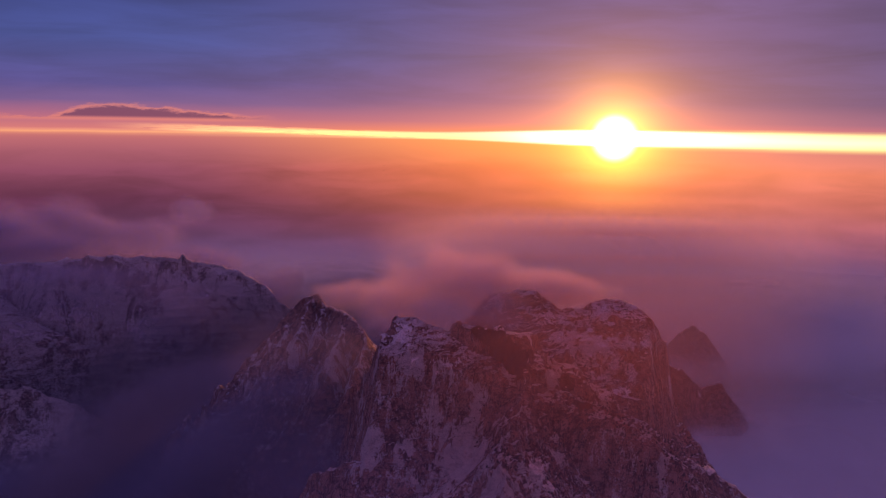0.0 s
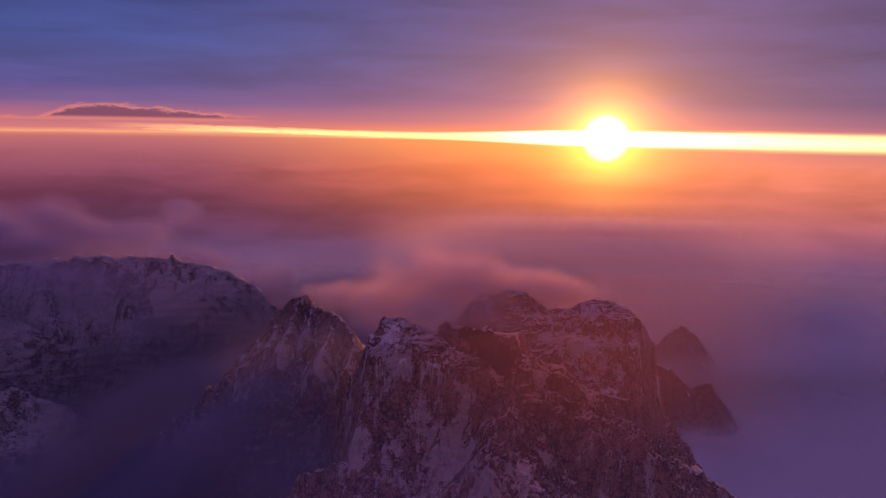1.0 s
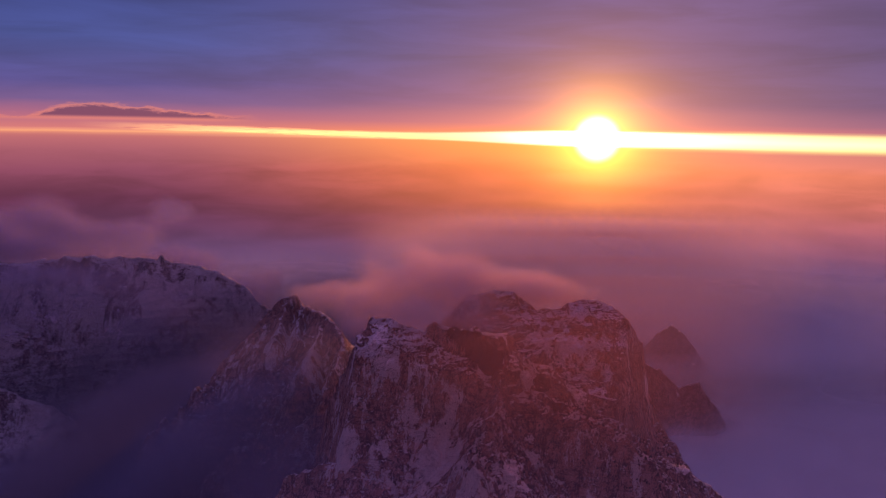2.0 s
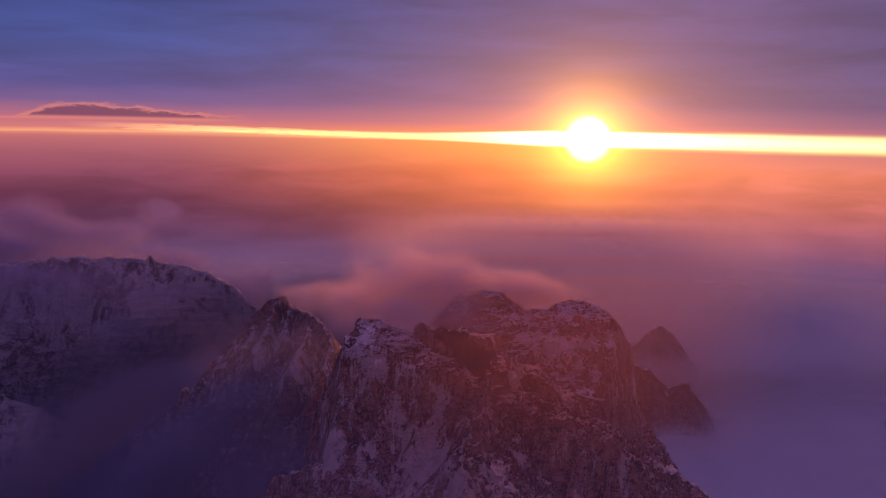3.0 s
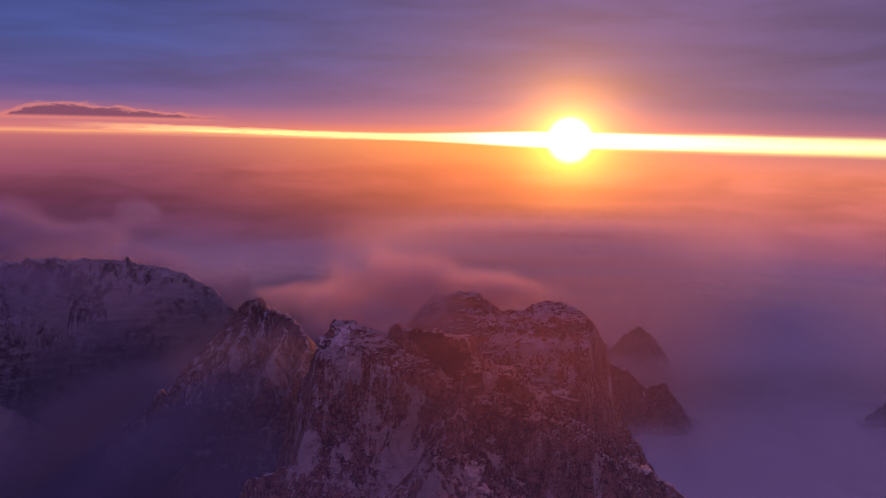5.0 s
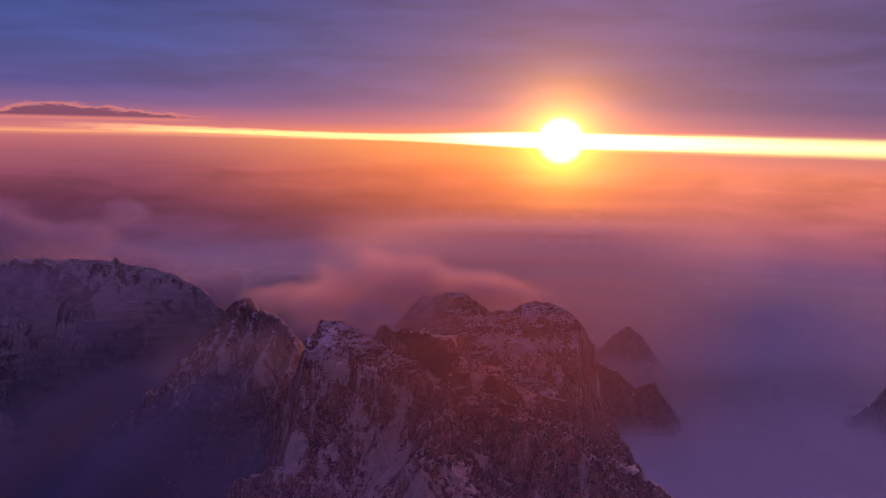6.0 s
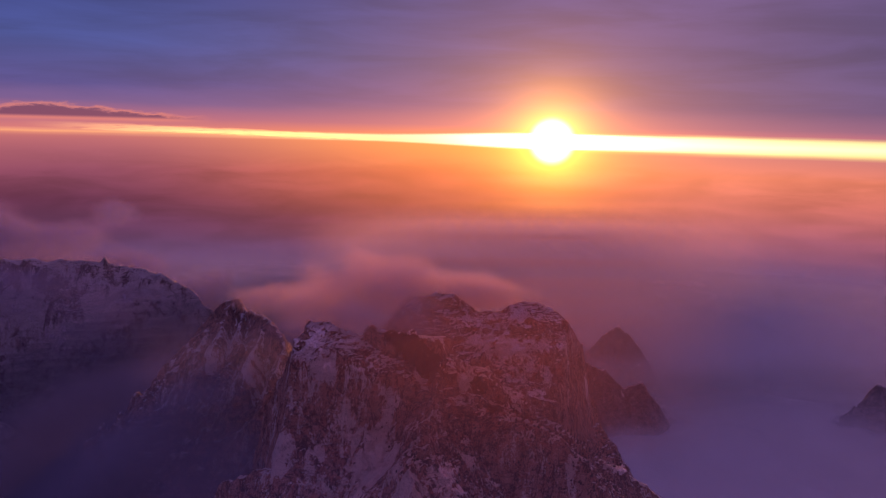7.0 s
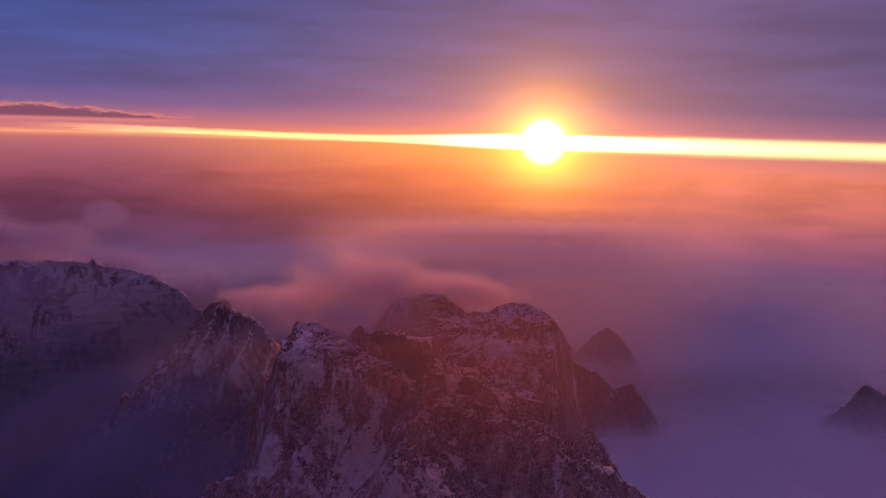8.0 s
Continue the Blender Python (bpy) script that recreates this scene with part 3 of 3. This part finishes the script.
FOOT_SNOW = [(124, 743, -298, 8, 4, 0.5), (288, 863, -360, 8, 2, 0.5), (11, 759, -317, 6, 6, 0.6), (-74, 800, -307, 5, 8, 0.5), (84, 708, -302, 10, 18, 0.45), (100, 708, -317, 8, 7, 0.6),
             (144, 758, -268, 4, 3, 0.6), (107, 763, -272, 7, 3, 0.8), (-134, 802, -330, 4, 2, 0.5), (-142, 788, -341, 3, 2, 0.5), (-112, 806, -321, 4, 2, 0.5)]
BROWN_WALL = [(39, 833, -207, 11, 7, 0.12), (51, 829, -212, 15, 10, 0.12), (62, 821, -221, 16, 13, 0.12), (74, 812, -230, 13, 17, 0.12), (79, 795, -236, 9, 11, 0.12), (123, 810, -252, 10, 9, 0.15), (135, 771, -261, 7, 6, 0.2)]
WEST_SNOW = [(-640, 2234, -490, 26, 80, 1.5), (-784, 2162, -553, 60, 40, 1.8), (-972, 2192, -517, 80, 50, 1.9), (-539, 2185, -586, 30, 16, 1.2), (-1085, 2116, -546, 70, 30, 1.7)]
for k, row in enumerate(DOME_SNOW + CRAG_SNOW + SHOULDER_SNOW + FOOT_SNOW):
    x, y, z, wide, tall, ragged = row
    skin("granite_mountain", x, y, z, wide * 1.45, tall * 1.3, ragged + 0.7, 400 + k, 0.45)
for k, row in enumerate(WEST_SNOW):
    skin("western_massif", *row, 450 + k, 1.2, "rimed_slab", RIME, "gully wall whitened with rime", 0.1)


# bare dark brown walls under the ledge
for k, (x, y, z, wide, tall, ragged) in enumerate(BROWN_WALL):
    skin("granite_mountain", x, y, z, wide * 1.2, tall * 1.2, ragged, 470 + k, 0.4, "rock_wall", BROWN, "bare dark brown rock", -1.0)


def lump(sides, rings, seed):
    """A rough stone about 2 m across: a ball pushed in and out, flat underneath."""
    bm = bmesh.new()
    bmesh.ops.create_uvsphere(bm, u_segments=sides, v_segments=rings, radius=1.0)
    for v in bm.verts:
        v.co *= 1 + 0.28 * noise.noise(v.co * 1.4 + Vector((seed * 7.1, 0, 0)))
        v.co.z = max(v.co.z, -0.5)
    me = bpy.data.meshes.new("boulder")
    bm.to_mesh(me)
    bm.free()
    me.materials.append(ROCK)
    return me


rng = np.random.default_rng(11)
ob, co, quads, mid, normal, area = SURFACE["granite_mountain"]
STONES = [lump(8, 6, k) for k in range(5)]
crest = np.flatnonzero((mid[:, 2] > -275) & (normal[:, 2] > 0.45) & (mid[:, 1] < 1075))
for f in rng.choice(crest, 70, replace=False):
    stone = new("boulder", STONES[rng.integers(5)])
    r = rng.uniform(1.2, 3.2)
    stone.parent = ob
    stone.matrix_basis = Matrix.LocRotScale(Vector(mid[f]), Euler((rng.uniform(-0.3, 0.3), rng.uniform(-0.3, 0.3), rng.uniform(0, 6.3))), Vector((r * rng.uniform(0.8, 1.5), r, r * rng.uniform(0.6, 1.1))))


def scrub(name, surface, count, low, high, tallest, label):
    """Stunted pines: a tapered trunk and a crown of ragged clumps each; too many to count."""
    _, co, quads, mid, normal, area = SURFACE[surface]
    ok = (normal[:, 2] > 0.16) & (mid[:, 2] > low) & (mid[:, 2] < high)
    grove = smooth(fbm(mid[:, 0], mid[:, 1], mid[:, 2], 40, 3, 500), -0.25, 0.35)
    weight = np.where(ok, area * grove * smooth(mid[:, 0], 10, 75), 0)
    pick = rng.choice(len(mid), count, p=weight / weight.sum())
    clump = np.array([(1, 0, 0), (-0.5, 0.87, 0), (-0.5, -0.87, 0), (0, 0, 0.9), (0, 0, -0.5)])
    tris = np.array([(0, 1, 3), (1, 2, 3), (2, 0, 3), (1, 0, 4), (2, 1, 4), (0, 2, 4)])
    trunk = np.array([(0.09, 0, 0), (-0.05, 0.08, 0), (-0.05, -0.08, 0), (0, 0, 0.8)])
    trunk_tris = np.array([(0, 1, 3), (1, 2, 3), (2, 0, 3)])
    verts, faces, base = [], [], 0
    for f in pick:
        h = tallest * rng.uniform(0.45, 1.0)
        root = mid[f] - np.array((0, 0, 0.4))
        verts.append(root + trunk * h)
        faces.append(trunk_tris + base)
        base += 4
        for k in range(6):
            up = 0.25 + 0.13 * k
            spread = (1 - up) * 0.55 + 0.06
            at = root + h * np.array((rng.uniform(-0.5, 0.5) * spread, rng.uniform(-0.5, 0.5) * spread, up))
            a = rng.uniform(0, 6.3)
            turn = np.array(((math.cos(a), -math.sin(a), 0), (math.sin(a), math.cos(a), 0), (0, 0, 1)))
            verts.append(at + h * spread * 0.75 * rng.uniform(0.7, 1.3) * (clump * rng.uniform(0.7, 1.25, (5, 1))) @ turn.T)
            faces.append(tris + base)
            base += 5
    me = mesh_from(name, np.concatenate(verts), np.concatenate(faces))
    me.materials.append(SCRUB)
    return tagged(new(name, me), label, "scrub", kind="stuff")


scrub("pine_scrub", "granite_mountain", 4200, -450, -262, 3.6, "dark stunted pines dotted over snowy slopes")

# ---------------------------------------------------------------- clouds, as thin strata of mist


def cloud(name, xr, yr, zs, step, density, mat, label, kind="stuff", soft=45.0, tilt=0.0):
    """Strata that fall by tilt towards the sun; density(x, y, z) is the share of light that each one stops. They thin where a slope comes near."""
    cos, quads, dens, base = [], [], [], 0
    gx, gy = np.meshgrid(np.arange(xr[0], xr[1] + step, step), np.arange(yr[0], yr[1] + step, step))
    px, py = gx.ravel(), gy.ravel()
    rock = ground_height(px, py)
    q = grid_faces(*gx.shape)
    for z in zs:
        pz = z + (0.12 if tilt == 0 else 0.0) * step * fbm(px, py, np.full_like(px, z), step * 6, 2, 200) - tilt * (py - (yr[0] + yr[1]) / 2)
        d = np.clip(density(px, py, pz), 0, 1) * smooth(pz - rock, 0, soft)
        keep = d[q].max(1) > 0.003
        cos.append(np.stack([px, py, pz], -1))
        quads.append(q[keep] + base)
        dens.append(d)
        base += len(px)
    co, quads, dens = np.concatenate(cos), np.concatenate(quads), np.concatenate(dens)
    used = np.unique(quads)
    back = np.zeros(len(co), dtype=np.int64)
    back[used] = np.arange(len(used))
    me = mesh_from(name, co[used], back[quads])
    me.attributes.new("thickness", "FLOAT", "POINT").data.foreach_set("value", dens[used].astype(np.float32))
    me.polygons.foreach_set("use_smooth", np.ones(len(me.polygons), dtype=bool))
    me.materials.append(mat)
    return tagged(new(name, me), label, "cloud", kind=kind)


def lumps(x, y, z, rows, seed, rough=0.5, size=60.0):
    """Several soft lumps of cloud grown together."""
    d = np.full_like(x, 9.0)
    for cx, cy, cz, rx, ry, rz in rows:
        d = np.minimum(d, np.sqrt(((x - cx) / rx) ** 2 + ((y - cy) / ry) ** 2 + ((z - cz) / rz) ** 2))
    return smooth(1 - d + rough * fbm(x, y, z * 1.6, size, 4, seed, 0.55), 0, 0.6)


def open_west(x, y):
    """1 over the open cloud sea, less in the deep valley on the western side."""
    return 0.04 + 0.96 * smooth(x + 0.15 * (y - 1500) + 120 * fbm(x, y, None, 400, 3, 300), -150, 350)


def sea_density(x, y, z):
    r = np.hypot(x, y)
    n = fbm(x, y, z * 3, 600, 4, 301)
    east = np.maximum(open_west(x, y), 0.6 * smooth(y + 0.5 * np.abs(x), 2900, 3700))
    deep = 0.9 * smooth(z + 30 * n, -545, -660)
    thin = 0.10 * smooth(z, -430, -560) * np.clip(0.45 + 3.2 * fbm(x, y * 0.7, z * 2, 800, 5, 302, 0.62), 0, 2.6)
    veil = 0.085 * smooth(r, 1400, 2600) * (0.05 + 0.95 * smooth(x + 0.05 * y, 100, 900)) * smooth(z, -260, -420)
    return smooth(r, 4850, 2800) * (east * (deep + thin * (1 + n)) + veil * (1 + 1.2 * n))


cloud("cloud_sea", (-4850, 4850), (-1500, 4850), (-725, -695, -670, -648, -628, -608, -590, -572, -552, -525, -490, -445, -390, -330), 45.0, sea_density, SEA,
      "soft violet sea of cloud filling the valleys", kind="stuff", soft=30)
cloud("cap_cloud", (-260, 330), (920, 1300), tuple(range(-390, 20, 6)), 6.0,
      lambda x, y, z: 0.20 * lumps(x, y, z, [(25, 1085, -202, 125, 90, 52), (130, 1140, -222, 120, 90, 26), (-60, 1085, -226, 85, 80, 28),
                                             (-5, 960, -219, 105, 55, 30), (55, 985, -206, 60, 40, 20), (-70, 930, -228, 60, 40, 24), (45, 1030, -198, 80, 45, 22), (52, 958, -220, 62, 40, 24), (-115, 1195, -240, 85, 70, 22)], 310, 0.8, 58),
      MIST, "thin cap of cloud draped over the summit ridge", soft=12, tilt=0.8)
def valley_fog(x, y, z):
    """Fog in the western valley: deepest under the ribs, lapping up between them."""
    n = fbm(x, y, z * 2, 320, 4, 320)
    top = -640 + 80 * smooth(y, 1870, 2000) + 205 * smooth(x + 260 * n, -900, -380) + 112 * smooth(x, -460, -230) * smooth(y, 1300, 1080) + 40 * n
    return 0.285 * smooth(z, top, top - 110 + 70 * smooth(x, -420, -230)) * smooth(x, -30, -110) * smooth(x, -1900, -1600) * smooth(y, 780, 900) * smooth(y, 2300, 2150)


cloud("valley_mist", (-1900, 80), (760, 2300), tuple(range(-760, -300, 19)), 20.0, valley_fog, DIM, "fog filling the deep valley, tinted dark blue as shade", soft=10)
cloud("wall_mist", (-2000, -420), (1700, 2300), tuple(range(-900, -180, 16)), 24.0,
      lambda x, y, z: 0.10 * np.clip(0.7 + 1.3 * fbm(x, y, z * 2, 260, 4, 326), 0, 2) * smooth(y, 1700, 1950) * smooth(y, 2300, 2230) * smooth(z, -335 - 60 * smooth(x, -750, -500), -385 - 60 * smooth(x, -750, -500)) * smooth(x, -420, -600) * smooth(z, -660, -520),
      BANK, "thin mist against the snowy mountain wall", soft=8, tilt=0.6)
cloud("foot_mist", (-260, 90), (740, 960), tuple(range(-560, -260, 9)), 9.0,
      lambda x, y, z: 0.19 * lumps(x, y, z, [(-150, 865, -415, 105, 70, 62), (-50, 835, -432, 100, 50, 50), (40, 815, -428, 70, 40, 34)], 352, 0.7, 80),
      SHADE, "dim mist curling round the foot of the cliffs", soft=6, tilt=0.8)
cloud("slope_mist", (-480, -20), (900, 1300), tuple(range(-760, -220, 12)), 12.0,
      lambda x, y, z: 0.08 * lumps(x, y, z, [(-250, 1130, -450, 190, 110, 85), (-120, 1000, -410, 100, 80, 70), (-190, 1000, -305, 150, 60, 75)], 322, 0.8, 110),
      BANK, "mist curling up against the pointed peak", soft=20, tilt=0.8)
BILLOWS = [(-1900, 3000, -350, 380, 260, 110), (-1560, 3050, -400, 320, 240, 120), (-1250, 3050, -450, 320, 220, 105), (-960, 3250, -352, 90, 90, 48), (-900, 3000, -520, 360, 220, 80),
           (-1300, 2420, -400, 460, 120, 62), (-930, 2400, -410, 300, 110, 40), (-1010, 2230, -412, 210, 45, 22), (-1500, 2700, -390, 460, 300, 90), (-560, 2700, -560, 380, 240, 90)]
cloud("western_cloud", (-2300, -500), (2200, 3700), tuple(range(-1150, 520, 19)), 26.0,
      lambda x, y, z: 0.24 * lumps(x, y, z, BILLOWS, 330, 0.8, 170), SHADE, "mauve cloud bank lying on the mountain wall", tilt=0.8, soft=15)
def shelf_density(x, y, z):
    """A flat-topped bank that stands higher behind the stepped crag than in front of it."""
    n = fbm(x, y, None, 260, 4, 336)
    top = -585 + 88 * smooth(y + 40 * n, 1710, 1840)
    inside = smooth(x, 60, 420) * smooth(x, 1700, 1000) * smooth(y, 1350, 1600) * smooth(y, 2700, 2150)
    return 0.26 * inside * smooth(z + 22 * n, top, top - 40)


cloud("shelf_cloud", (60, 1700), (1350, 2700), tuple(range(-640, -480, 9)), 26.0, shelf_density, SEA, "flat bank of cloud round the small peaks", soft=14)
# kept to the sector below the sun, so its shape paints the glow
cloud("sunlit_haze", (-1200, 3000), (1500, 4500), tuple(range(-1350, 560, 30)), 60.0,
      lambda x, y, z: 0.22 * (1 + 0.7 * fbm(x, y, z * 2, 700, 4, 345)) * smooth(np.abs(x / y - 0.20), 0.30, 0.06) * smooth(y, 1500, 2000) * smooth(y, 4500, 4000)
      * smooth(z, -370, -470) * smooth(z, -600, -535), GLOW, "haze under the sun, its glow put into a warm tint", soft=30, tilt=0.5)
# added sheets that paint glare over the mountain, densest below the sun
cloud("glare_veil", (-200, 620), (60, 960), tuple(range(-262, -20, 20)), 30.0,
      lambda x, y, z: 0.215 * (1 + 0.5 * fbm(x, y, z * 2, 400, 3, 340)) * smooth(np.abs(x / y - 0.20), 0.30, 0.03) * smooth(-z / y, 0.44, 0.20) * smooth(y, 240, 620) * smooth(y, 950, 800) * smooth(z, -15, -60), GLARE,
      "thin veil over the summits, tinted orange as sun glare", soft=20, tilt=0.14)
cloud("blue_haze", (-620, 620), (60, 900), tuple(range(-420, -20, 40)), 40.0,
      lambda x, y, z: 0.038 * (1 + 0.9 * fbm(x, y, z * 2, 260, 4, 360)) * smooth(x / y, -0.42, 0.0) * smooth(y, 250, 420) * smooth(y, 700, 560) * smooth(-z / y, 0.12, 0.24), BANK,
      "faint blue morning haze over the deep valley", soft=20, tilt=0.05)
